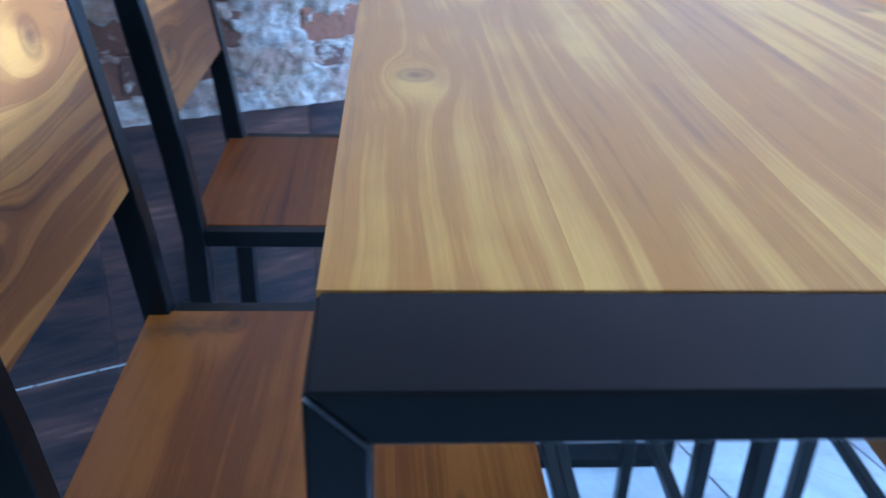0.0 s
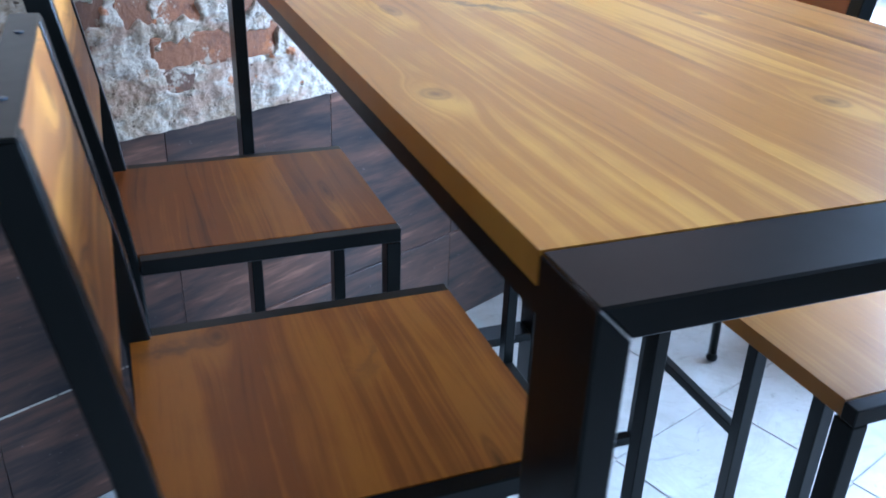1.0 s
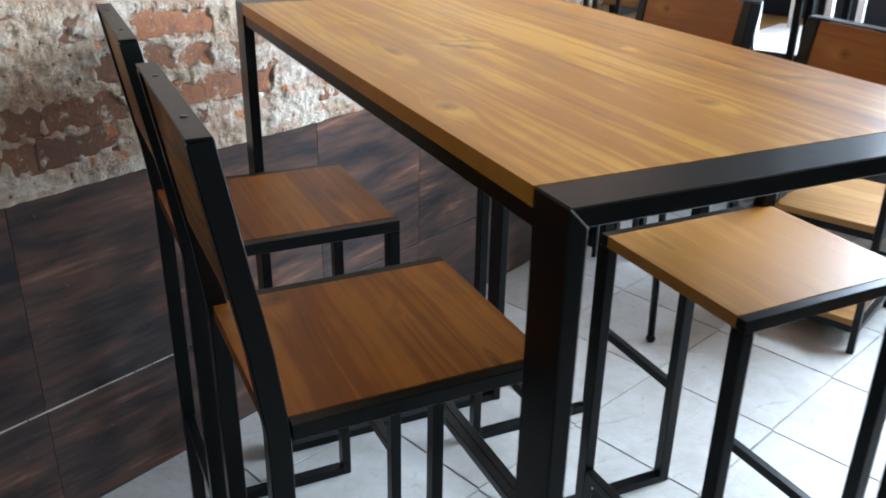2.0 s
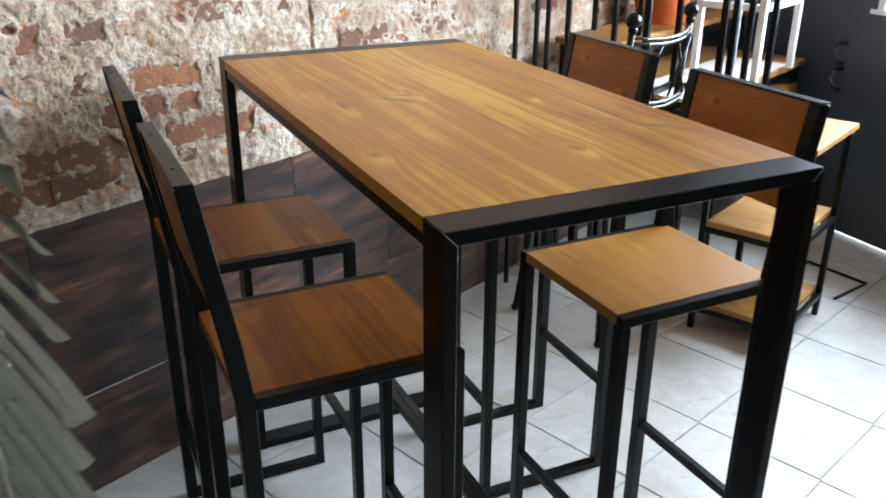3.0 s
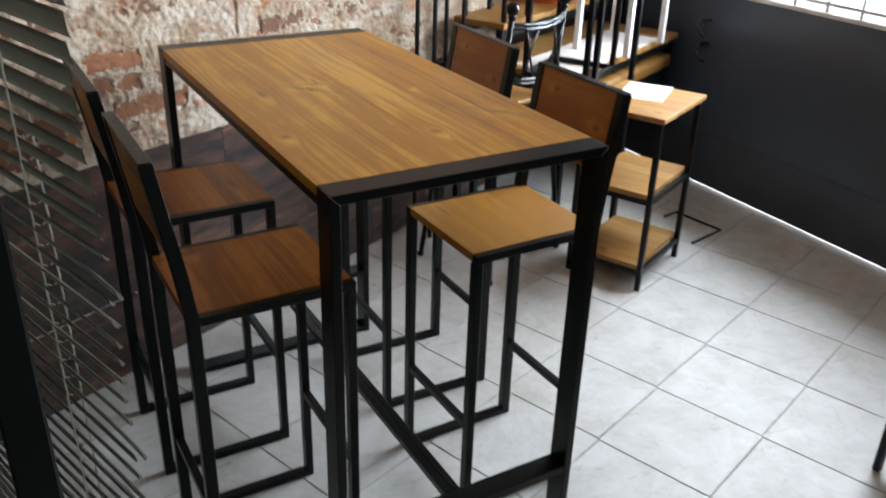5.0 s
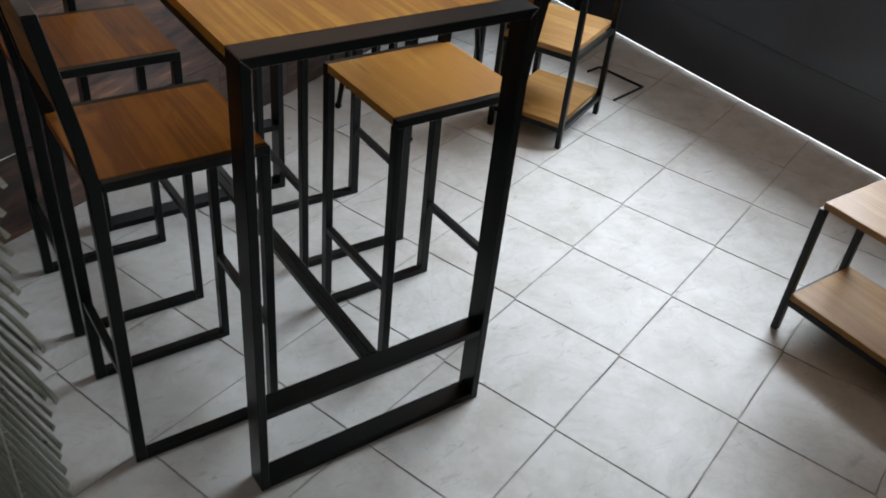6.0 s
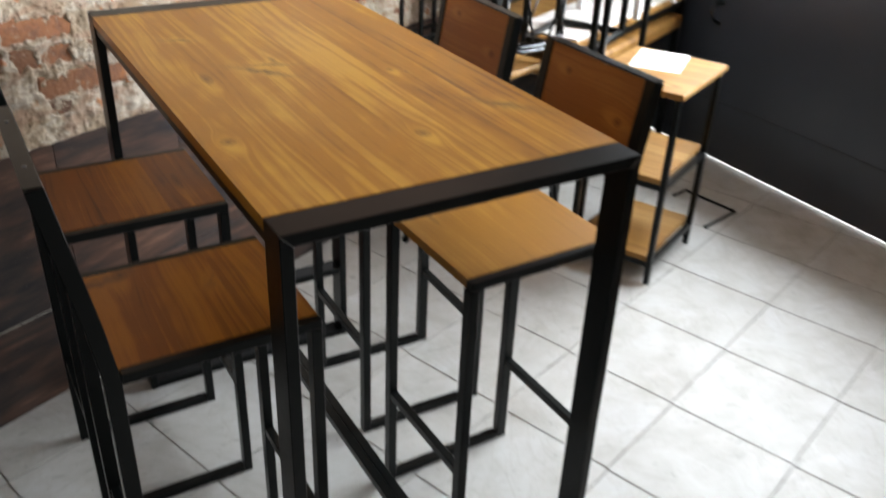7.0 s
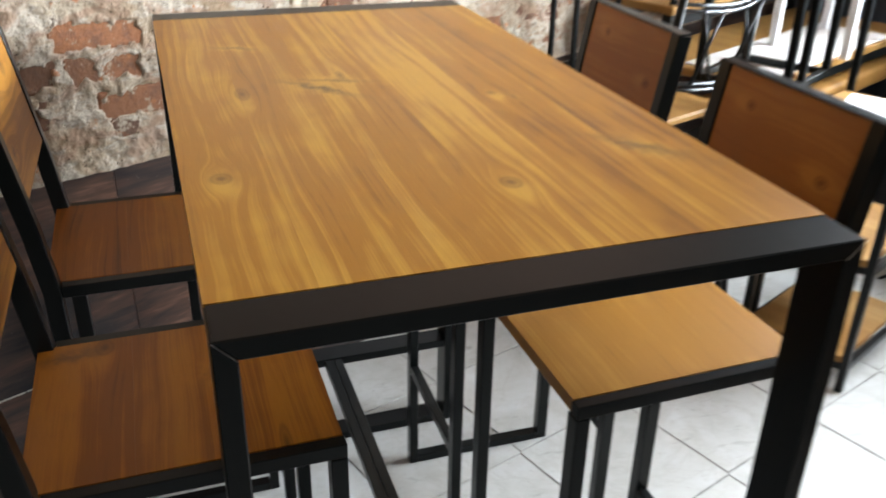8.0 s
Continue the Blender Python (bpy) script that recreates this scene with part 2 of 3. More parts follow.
def tile_mat():
    """Off-white glazed floor tile with faint grey clouds and scuffs."""
    g = Graph("off_white_floor_tile")
    p = g.world_pos()
    rand = g.n.new("ShaderNodeObjectInfo").outputs["Random"]
    x, y, z = g.split(p)
    q = g.join(x, y, g.math("MULTIPLY", rand, 9.0))
    cloud = g.noise(q, 5.0, 5.0, 0.6, 1.2)
    vein = g.noise(q, 3.2, 6.0, 0.62, 2.0)
    v = g.math("ABSOLUTE", g.math("SUBTRACT", vein, 0.5))
    col = g.ramp(cloud, [(0.28, (0.42, 0.412, 0.385)), (0.5, (0.48, 0.48, 0.46)), (0.72, (0.525, 0.53, 0.525))])
    col = g.mix(g.ramp(v, [(0.0, (0.25, 0.25, 0.25)), (0.03, (0, 0, 0))]), col, (0.34, 0.32, 0.285))
    dirt = g.noise(p, 2.6, 7.0, 0.72)
    col = g.mix(g.ramp(dirt, [(0.47, (0, 0, 0)), (0.70, (0.55, 0.55, 0.55))]), col, (0.29, 0.265, 0.225))
    scuff = g.noise(g.join(g.math("MULTIPLY", x, 9.0), g.math("MULTIPLY", y, 34.0), 0.0), 1.0, 3.0, 0.7, 1.0)
    col = g.mix(g.ramp(scuff, [(0.62, (0, 0, 0)), (0.74, (0.5, 0.5, 0.5))]), col, (0.20, 0.18, 0.16))
    speck = g.noise(p, 55.0, 3.0, 0.6)
    col = g.mix(g.ramp(speck, [(0.68, (0, 0, 0)), (0.74, (0.5, 0.5, 0.5))]), col, (0.15, 0.135, 0.12))
    lx, ly, lz = g.split(g.coords())
    rim = g.math("MAXIMUM", g.math("ABSOLUTE", lx), g.math("ABSOLUTE", ly))
    grime = g.math("ADD", rim, g.math("MULTIPLY", g.math("SUBTRACT", g.noise(p, 14.0, 5.0, 0.7), 0.62), 0.06))
    col = g.mix(g.ramp(grime, [(0.170, (0, 0, 0)), (0.182, (0.5, 0.5, 0.5))]), col, (0.20, 0.185, 0.16))
    g.bump(g.math("ADD", g.noise(p, 38.0, 4.0), g.math("MULTIPLY", g.noise(p, 6.0, 2.0), 3.0)), 0.08, 0.002)
    return g.done(col, g.math("ADD", 0.34, g.math("MULTIPLY", g.noise(p, 7.0, 4.0, 0.65), 0.28)), spec=0.32)


M_TILE = tile_mat()


def wainscot_mat():
    """Dark brown paint dragged over panels, with near-black brush streaks."""
    g = Graph("brushed_dark_brown_paint")
    p = g.coords()
    x, y, z = g.split(p)
    rand = g.math("MULTIPLY", g.n.new("ShaderNodeObjectInfo").outputs["Random"], 13.0)
    streak = g.noise(g.join(g.math("MULTIPLY", x, 2.6), rand, g.math("MULTIPLY", g.math("ADD", z, g.math("MULTIPLY", x, -0.06)), 13.0)), 1.0, 4.0, 0.6, 0.6)
    fine = g.noise(g.join(g.math("MULTIPLY", x, 9.0), rand, g.math("MULTIPLY", z, 90.0)), 1.0, 3.0, 0.6)
    v = g.math("ADD", g.math("MULTIPLY", streak, 0.75), g.math("MULTIPLY", fine, 0.25))
    col = g.ramp(v, [(0.37, (0.012, 0.012, 0.015)), (0.47, (0.042, 0.028, 0.024)), (0.57, (0.086, 0.047, 0.033)), (0.68, (0.22, 0.115, 0.075))])
    spot = g.noise(p, 130.0, 2.0)
    col = g.mix(g.ramp(spot, [(0.735, (0, 0, 0)), (0.76, (0.5, 0.5, 0.5))]), col, (0.20, 0.17, 0.15))
    g.bump(fine, 0.15, 0.002)
    return g.done(col, g.math("ADD", 0.22, g.math("MULTIPLY", fine, 0.22)))


M_WAINSCOT = wainscot_mat()


def mortar_mat():
    """Crumbling lime mortar: cream and white over ochre, with pink brick dust, orange chips and dark pits."""
    g = Graph("crumbling_lime_mortar")
    p = g.world_pos()
    x, y, z = g.split(p)
    flat = g.join(g.math("MULTIPLY", x, 0.6), g.math("MULTIPLY", y, 0.6), g.math("MULTIPLY", z, 1.5))
    big = g.noise(p, 6.0, 6.0, 0.7)
    col = g.ramp(big, [(0.30, (0.27, 0.175, 0.098)), (0.43, (0.385, 0.285, 0.188)), (0.55, (0.455, 0.37, 0.272)), (0.72, (0.345, 0.24, 0.148))])
    white = g.noise(flat, 9.0, 6.0, 0.72, 0.4)
    col = g.mix(g.ramp(white, [(0.47, (0, 0, 0)), (0.54, (0.9, 0.9, 0.9))]), col, (0.555, 0.49, 0.40))
    pink = g.noise(flat, 12.0, 5.0, 0.65, 0.5)
    col = g.mix(g.ramp(pink, [(0.50, (0, 0, 0)), (0.58, (0.7, 0.7, 0.7))]), col, (0.36, 0.225, 0.15))
    stain = g.noise(p, 26.0, 6.0, 0.75)
    col = g.mix(g.ramp(stain, [(0.55, (0, 0, 0)), (0.66, (0.6, 0.6, 0.6))]), col, (0.27, 0.19, 0.12))
    rust = g.noise(p, 19.0, 4.0, 0.6)
    col = g.mix(g.ramp(rust, [(0.635, (0, 0, 0)), (0.66, (0.85, 0.85, 0.85))]), col, (0.47, 0.185, 0.07))
    pit = g.noise(p, 75.0, 4.0, 0.65)
    col = g.mix(g.ramp(pit, [(0.625, (0, 0, 0)), (0.67, (0.9, 0.9, 0.9))]), col, (0.10, 0.066, 0.042))
    height = g.math("ADD", g.noise(p, 150.0, 6.0, 0.75), g.math("MULTIPLY", g.noise(p, 45.0, 4.0, 0.6), 1.6))
    g.bump(g.math("SUBTRACT", height, g.ramp(pit, [(0.60, (0, 0, 0)), (0.69, (1, 1, 1))])), 0.9, 0.005)
    return g.done(col, 0.92)


def brick_mat():
    """Old soft brick, brown to orange, dusted with lime."""
    g = Graph("old_red_brick")
    p = g.world_pos()
    rand = g.n.new("ShaderNodeObjectInfo").outputs["Random"]
    base = g.ramp(rand, [(0.0, (0.125, 0.068, 0.042)), (0.45, (0.175, 0.086, 0.048)), (0.8, (0.215, 0.10, 0.052)), (0.93, (0.31, 0.130, 0.060)), (1.0, (0.39, 0.16, 0.065))])
    orange = g.noise(p, 21.0, 4.0, 0.65)
    col = g.mix(g.ramp(orange, [(0.60, (0, 0, 0)), (0.67, (0.7, 0.7, 0.7))]), base, (0.45, 0.165, 0.055))
    n = g.noise(p, 38.0, 5.0, 0.7)
    col = g.mix(g.ramp(n, [(0.34, (0.6, 0.6, 0.6)), (0.52, (0, 0, 0))]), col, (0.11, 0.065, 0.05))
    lime = g.noise(p, 24.0, 6.0, 0.75)
    col = g.mix(g.ramp(lime, [(0.57, (0, 0, 0)), (0.63, (0.8, 0.8, 0.8))]), col, (0.50, 0.42, 0.32))
    g.bump(g.noise(p, 90.0, 5.0, 0.7), 0.7, 0.004)
    return g.done(col, 0.92)


M_MORTAR, M_BRICK = mortar_mat(), brick_mat()


def glow(name, colour, strength):
    g = Graph(name)
    e = g.n.new("ShaderNodeEmission")
    e.inputs[0].default_value, e.inputs[1].default_value = (*colour, 1), strength
    g.l.new(e.outputs[0], g.n["Material Output"].inputs[0])
    return g.mat


M_SKY = glow("bright_overcast_sky", (0.93, 0.97, 1.0), 3.0)
# the ground outside emits by itself in place of sunlight on it
M_GROUND_GLOW = glow("glowing_ground", (1.0, 0.98, 0.95), 2.6)


# ---- mesh helpers ----
def mesh_of(bm, name, mat, smooth=False):
    me = bpy.data.meshes.new(name)
    bm.normal_update()
    bm.to_mesh(me)
    bm.free()
    me.materials.append(mat)
    if smooth:
        for f in me.polygons:
            f.use_smooth = True
    return me


def part(name, bm, mat, parent, label="", smooth=False):
    """Links a bmesh as one mesh object under a thing or a part."""
    ob = new(name, mesh_of(bm, name, mat, smooth))
    ob.parent = parent
    if label:
        ob["label"] = label
    return ob


def thing(name, m, label, category, group="", kind=""):
    ob = new(name)
    ob.empty_display_size = 0.05
    ob.matrix_world = m
    return tagged(ob, label, category, group, kind)


def box(x0, x1, y0, y1, z0, z1, bevel=0.0, seg=1, bm=None):
    bm = bm or bmesh.new()
    vs = bmesh.ops.create_cube(bm, size=1)["verts"]
    for v in vs:
        v.co = Vector(((x0 + x1) / 2 + v.co.x * (x1 - x0), (y0 + y1) / 2 + v.co.y * (y1 - y0), (z0 + z1) / 2 + v.co.z * (z1 - z0)))
    if bevel:
        es = list({e for v in vs for e in v.link_edges})
        bmesh.ops.bevel(bm, geom=es, offset=bevel, segments=seg, affect="EDGES", profile=0.5)
    return bm


def sweep(points, w, t, bevel=0.0015):
    """A rectangular tube along points in the xz plane: w across y, t in the plane, mitred at the bends."""
    bm = bmesh.new()
    rings = []
    for i, p in enumerate(points):
        p = Vector(p)
        a = (p - Vector(points[i - 1])).normalized() if i else None
        b = (Vector(points[i + 1]) - p).normalized() if i < len(points) - 1 else None
        d = ((a or b) + (b or a)).normalized()
        side = Vector((-d.z, 0, d.x)) / max(0.3, d.dot(a or b))
        rings.append([bm.verts.new(p + side * sx * t / 2 + Vector((0, sy * w / 2, 0))) for sx, sy in ((-1, -1), (1, -1), (1, 1), (-1, 1))])
    for r0, r1 in zip(rings, rings[1:]):
        for k in range(4):
            bm.faces.new((r0[k], r0[(k + 1) % 4], r1[(k + 1) % 4], r1[k]))
    bm.faces.new(rings[0][::-1])
    bm.faces.new(rings[-1])
    bmesh.ops.recalc_face_normals(bm, faces=bm.faces)
    if bevel:
        sharp = [e for e in bm.edges if e.calc_face_angle(0) > 0.8]
        bmesh.ops.bevel(bm, geom=sharp, offset=bevel, segments=1, affect="EDGES")
    return bm


def prism(poly, y0, y1, bevel=0.0):
    """A polygon in the xz plane, drawn out along y."""
    bm = bmesh.new()
    a = [bm.verts.new((x, y0, z)) for x, z in poly]
    b = [bm.verts.new((x, y1, z)) for x, z in poly]
    bm.faces.new(a)
    bm.faces.new(b[::-1])
    for k in range(len(poly)):
        bm.faces.new((a[k], b[k], b[(k + 1) % len(poly)], a[(k + 1) % len(poly)]))
    bmesh.ops.recalc_face_normals(bm, faces=bm.faces)
    if bevel:
        bmesh.ops.bevel(bm, geom=list(bm.edges), offset=bevel, segments=1, affect="EDGES")
    return bm


def rod(points, r, sides=8, bm=None):
    """A round bar along points."""
    bm = bm or bmesh.new()
    pts = [Vector(p) for p in points]
    rings = []
    for i, p in enumerate(pts):
        d = (pts[min(i + 1, len(pts) - 1)] - pts[max(i - 1, 0)]).normalized()
        u = d.orthogonal().normalized() if abs(d.z) > 0.99 else d.cross(Vector((0, 0, 1))).normalized()
        v = d.cross(u)
        rings.append([bm.verts.new(p + r * (u * math.cos(k * math.tau / sides) + v * math.sin(k * math.tau / sides))) for k in range(sides)])
    for r0, r1 in zip(rings, rings[1:]):
        for k in range(sides):
            bm.faces.new((r0[k], r0[(k + 1) % sides], r1[(k + 1) % sides], r1[k]))
    bm.faces.new(rings[0][::-1])
    bm.faces.new(rings[-1])
    bmesh.ops.recalc_face_normals(bm, faces=bm.faces)
    return bm


def ball(c, r, bm=None):
    bm = bm or bmesh.new()
    bmesh.ops.create_uvsphere(bm, u_segments=12, v_segments=8, radius=r, matrix=Matrix.Translation(c))
    return bm


# ---- structure ----
# The brick wall runs at 24.8 degrees; its own frame has u along it and v into the room.
WALL_A = 24.8
WALL = pose(0.0, 1.326, 0, 0, 0, WALL_A)         # local x along the wall, local -y into the room
U0, U1 = -2.2, 2.965
SKIRT = 0.722
CEIL = 2.75
LEFT_X, BACK_Y = -2.0, -3.1


def slab(name, bm, mat, label, category):
    return tagged(new(name, mesh_of(bm, name, mat)), label, category, kind="structure")


slab("floor", box(LEFT_X - 0.1, DARK_X + 0.02, BACK_Y - 0.1, 2.9, -0.12, -0.003), M_GROUT, "dark grout bed under off-white floor tiles", "floor")
slab("ceiling", box(LEFT_X - 0.1, DARK_X + 0.36, BACK_Y - 0.1, 2.9, CEIL, CEIL + 0.12), M_CEIL, "plain brown ceiling", "ceiling")

wall_brick = slab("wall_brick", box(U0, U1, 0.03, 0.25, -0.1, CEIL - 0.002), M_BRICK, "old brick wall under crumbling white lime mortar", "wall")
wall_brick.matrix_world = WALL
# out of view: added to close the room and hold back bounce light
slab("wall_left", box(LEFT_X - 0.1, LEFT_X, BACK_Y, 0.55, 0, CEIL - 0.002), M_UNSEEN_WALL, "unseen dark wall added to close the room", "wall")


def holed_wall(name, m, u0, u1, z0, z1, hu, hz, thick, mat, label):
    """A wall in its own xz plane, thick along y, with one opening right through it."""
    bm = bmesh.new()
    us, zs = (u0, hu[0], hu[1], u1), (z0, hz[0], hz[1], z1)
    grid = [[bm.verts.new((u, 0, z)) for z in zs] for u in us]
    for a in range(3):
        for b in range(3):
            if (a, b) != (1, 1):
                bm.faces.new((grid[a][b], grid[a + 1][b], grid[a + 1][b + 1], grid[a][b + 1]))
    out = bmesh.ops.extrude_face_region(bm, geom=list(bm.faces))
    bmesh.ops.translate(bm, vec=(0, thick, 0), verts=[v for v in out["geom"] if isinstance(v, bmesh.types.BMVert)])
    bmesh.ops.recalc_face_normals(bm, faces=bm.faces)
    ob = slab(name, bm, mat, label, "wall")
    ob.matrix_world = m
    return ob


# local x of the black wall runs towards -y
holed_wall("wall_dark", pose(DARK_X, 0, 0, 0, 0, -90), -2.66, -BACK_Y, 0.013, CEIL - 0.002, (-WIN_Y[1], -WIN_Y[0]), WIN_Z, 0.018, M_DARK,
           "black sheet-steel wall with a bright gap at the floor")
slab("trim", box(DARK_X - 0.004, DARK_X - 0.0005, BACK_Y, 2.6, 0.272, 0.280), M_DARK, "narrow black seam strip on the steel wall", "trim")
# out of view behind the camera, wall and opening both added
holed_wall("wall_front", pose(0, BACK_Y - 0.1, 0), LEFT_X, DARK_X, 0, CEIL - 0.002, (-0.9, 1.7), (0.3, 2.4), 0.1, M_UNSEEN_WALL,
           "unseen dark wall with a wide opening, added behind the camera")
slab("backdrop", box(DARK_X + 0.35, DARK_X + 0.36, -1.6, 2.6, -0.3, 3.0), M_SKY, "overexposed bright daylight outside", "backdrop")
# unseen glowing sheet, added as weak fill through the rear opening
slab("backdrop", box(-1.5, 2.3, BACK_Y - 0.9, BACK_Y - 0.89, -0.3, 3.0), glow("rear_fill_glow", (0.95, 0.98, 1.0), 0.12), "faint glowing sheet added outside the rear opening, out of view", "backdrop")
# glowing strip for lit ground, so the gap under the wall shows bright
slab("backdrop", box(DARK_X + 0.022, DARK_X + 0.35, -3.2, 2.6, -0.12, -0.004), M_GROUND_GLOW, "glowing strip standing in for sunlit ground outside the steel wall", "backdrop")

# window in the black wall: steel frame, sill and upright bars
win = tagged(new("window_1"), "white steel window with upright bars, overexposed", "window", kind="structure")
win.matrix_world = pose(DARK_X, 0, 0)
(ya, yb), (za, zb) = WIN_Y, WIN_Z
for n, (a, b, c, d) in (("window_sill", (ya - 0.02, yb + 0.02, za - 0.014, za + 0.004)), ("window_frame", (ya, yb, zb - 0.03, zb)),
                        ("window_frame", (ya, ya + 0.03, za + 0.004, zb - 0.03)), ("window_frame", (yb - 0.03, yb, za + 0.004, zb - 0.03))):
    part(n, box(-0.012 if n == "window_sill" else 0.003, 0.017, a, b, c, d, 0.002), M_BOARD, win)
y = yb - 0.17
while y > ya + 0.1:
    part("window_bar", box(0.005, 0.016, y - 0.007, y + 0.008, za + 0.004, zb - 0.03, 0.002), M_BOARD, win)
    y -= 0.165
part("window_bar", box(0.004, 0.017, ya + 0.03, yb - 0.03, za + 0.03, za + 0.046, 0.002), M_BOARD, win)


# ---- bar table ----
W, L, H = 0.603, 1.185, 1.05
TY, TX = 0.058, 0.02                # leg tube: along the table, across it


def bar_table():
    t = thing("bar_table", pose(0, 0, 0), "tall bar table, honey-stained pine planks in a black steel frame", "table")
    cuts = (0, 0.094, 0.205, 0.300, 0.405, 0.500, W)
    for a, b in zip(cuts, cuts[1:]):
        part("plank", box(a + 0.00004, b - 0.00004, TY + 0.0005, L - TY - 0.0005, H - TX, H), M_TOP, t)
    e = 0.0002
    for y0 in (0, L - TY):
        part("frame_bar", prism([(0.0003, H - e), (W - 0.0003, H - e), (W - TX, H - TX), (TX, H - TX)], y0, y0 + TY, 0.0014), M_STEEL, t)
        part("leg", prism([(0, 0), (0, H - 0.0008), (TX - e, H - TX - 0.0008), (TX - e, 0)], y0, y0 + TY, 0.0014), M_STEEL, t)
        part("leg", prism([(W, 0), (W, H - 0.0008), (W - TX + e, H - TX - 0.0008), (W - TX + e, 0)], y0, y0 + TY, 0.0014), M_STEEL, t)
        part("floor_bar", box(TX + 0.0004, W - TX - 0.0004, y0 + 0.002, y0 + TY - 0.002, 0.0, 0.02, 0.0015), M_STEEL, t)
        part("foot_bar", box(TX + 0.0004, W - TX - 0.0004, y0 + 0.002, y0 + TY - 0.002, 0.223, 0.243, 0.0015), M_STEEL, t)
        # bright weld seams across the mitres
        yy = y0 - 0.0003 if y0 == 0 else y0 + TY + 0.0003
        for xa, xb in ((0.0008, TX - 0.0008), (W - 0.0008, W - TX + 0.0008)):
            part("weld_seam", rod([(xa, yy, H - 0.0012), (xb, yy, H - TX - 0.0002)], 0.0005, 5), M_CHROME, t)
    for x0 in (0.003, W - 0.023):
        part("side_rail", box(x0, x0 + 0.02, TY + 0.001, L - TY - 0.001, H - TX - 0.0205, H - TX - 0.0005, 0.0012), M_STEEL, t)
    for x0 in (0.284, 0.3045):
        part("stretcher", box(x0, x0 + 0.02, TY, L - TY, 0.223, 0.2425, 0.0012), M_STEEL, t)
    return t


bar_table()


# ---- bar stools ----
SD, SW, SH, BH = 0.352, 0.329, 0.750, 1.073


def bar_stool(m, label, seat=M_SEAT, backing=M_BACK):
    """Seat faces local +x; the backrest stands over the rear legs at -x."""
    t = thing("bar_stool", m, label, "bar stool", "stools round the bar table")
    xr, xf = -SD / 2 + 0.01, SD / 2 - 0.01
    for s in (-1, 1):
        y = s * (SW / 2 - 0.0125)
        part("leg", sweep([(xr, 0, 0), (xr, 0, SH - 0.01), (xr - 0.012, 0, SH + 0.09), (xr - 0.051, 0, BH)], 0.025, 0.026), M_STEEL, t).location.y = y
        part("leg", box(xf - 0.01, xf + 0.01, y - 0.0125, y + 0.0125, 0.0, SH - 0.0205, 0.0012), M_STEEL, t)
        part("seat_rail", box(xr + 0.0135, xf + 0.01, s * (SW / 2 - 0.009) - 0.009, s * (SW / 2 - 0.009) + 0.009, SH - 0.02, SH, 0.0012), M_STEEL, t)
        part("floor_bar", box(xr + 0.0135, xf - 0.0105, y - 0.0125, y + 0.0125, 0.0, 0.02, 0.0012), M_STEEL, t)
    yi = SW / 2 - 0.0255
    part("stretcher", box(xr - 0.009, xr + 0.009, -yi, yi, 0.240, 0.260, 0.0012), M_STEEL, t)
    part("stretcher", box(xf - 0.009, xf + 0.009, -yi, yi, 0.262, 0.282, 0.0012), M_STEEL, t)
    cuts = (xr - 0.008, -0.055, 0.062, xf + 0.008)
    for a, b in zip(cuts, cuts[1:]):
        part("seat", box(a + 0.00004, b - 0.00004, -SW / 2 + 0.0182, SW / 2 - 0.0182, SH - 0.019, SH + 0.0008), seat, t)
    back = box(-0.010, 0.010, -yi, yi, -0.096, 0.0985, 0.0012)
    tilt = math.atan2(0.039, BH - SH - 0.09)
    bmesh.ops.transform(back, matrix=Matrix.Translation((xr - 0.034, 0, 0.974)) @ Matrix.Rotation(-tilt, 4, "Y"), verts=back.verts)
    part("backrest", back, backing, t)
    top = part("top_rail", box(xr - 0.064, xr - 0.039, -SW / 2, SW / 2, BH + 0.0005, BH + 0.0035, 0.001), M_STEEL, t)
    for y in (-0.09, 0.09):
        part("screw", rod([(xr - 0.0515, y, BH + 0.0036), (xr - 0.0515, y, BH + 0.0048)], 0.0035), M_DARK, top)
    return t


BROWN = "tall black steel stool, brown pine seat"
bar_stool(pose(-0.032, 0.380, 0, 0, 0, 0), BROWN + " and backrest", backing=M_BACK_GOLD)
bar_stool(pose(-0.034, 0.864, 0, 0, 0, 0), BROWN + ", near the brick wall", backing=M_BACK_GOLD)
bar_stool(pose(0.602, 0.362, 0, 0, 0, 180.8), "tall black steel stool, golden pine seat, tucked under the table", M_SEAT_PALE)
bar_stool(pose(0.626, 0.848, 0, 0, 0, 179), BROWN + ", tucked under the table")


# ---- shelf stand with three boards ----
def shelf_stand(m, w, d, levels, label, over=0.02):
    t = thing("shelf_stand", m, label, "side table", "shelf stands")
    top = levels[-1]
    for x in (0, w):
        for y in (0, d):
            part("leg", box(x - 0.01, x + 0.01, y - 0.01, y + 0.01, 0, top - 0.0205, 0.0012), M_STEEL, t)
    for i, z in enumerate(levels):
        ox, oy = (over, over) if i == len(levels) - 1 else (0.0085, -0.0105)
        part("shelf", box(-ox, w + ox, -oy, d + oy, z - 0.02, z, 0.002), M_PALE, t, "pale varnished pine board")
        if i < len(levels) - 1:
            for x in (0, w):
                part("rail", box(x - 0.009, x + 0.009, 0.0105, d - 0.0105, z - 0.041, z - 0.0205, 0.001), M_STEEL, t)
            for y in (0, d):
                part("rail", box(0.0105, w - 0.0105, y - 0.009, y + 0.009, z - 0.041, z - 0.0205, 0.001), M_STEEL, t)
    return t


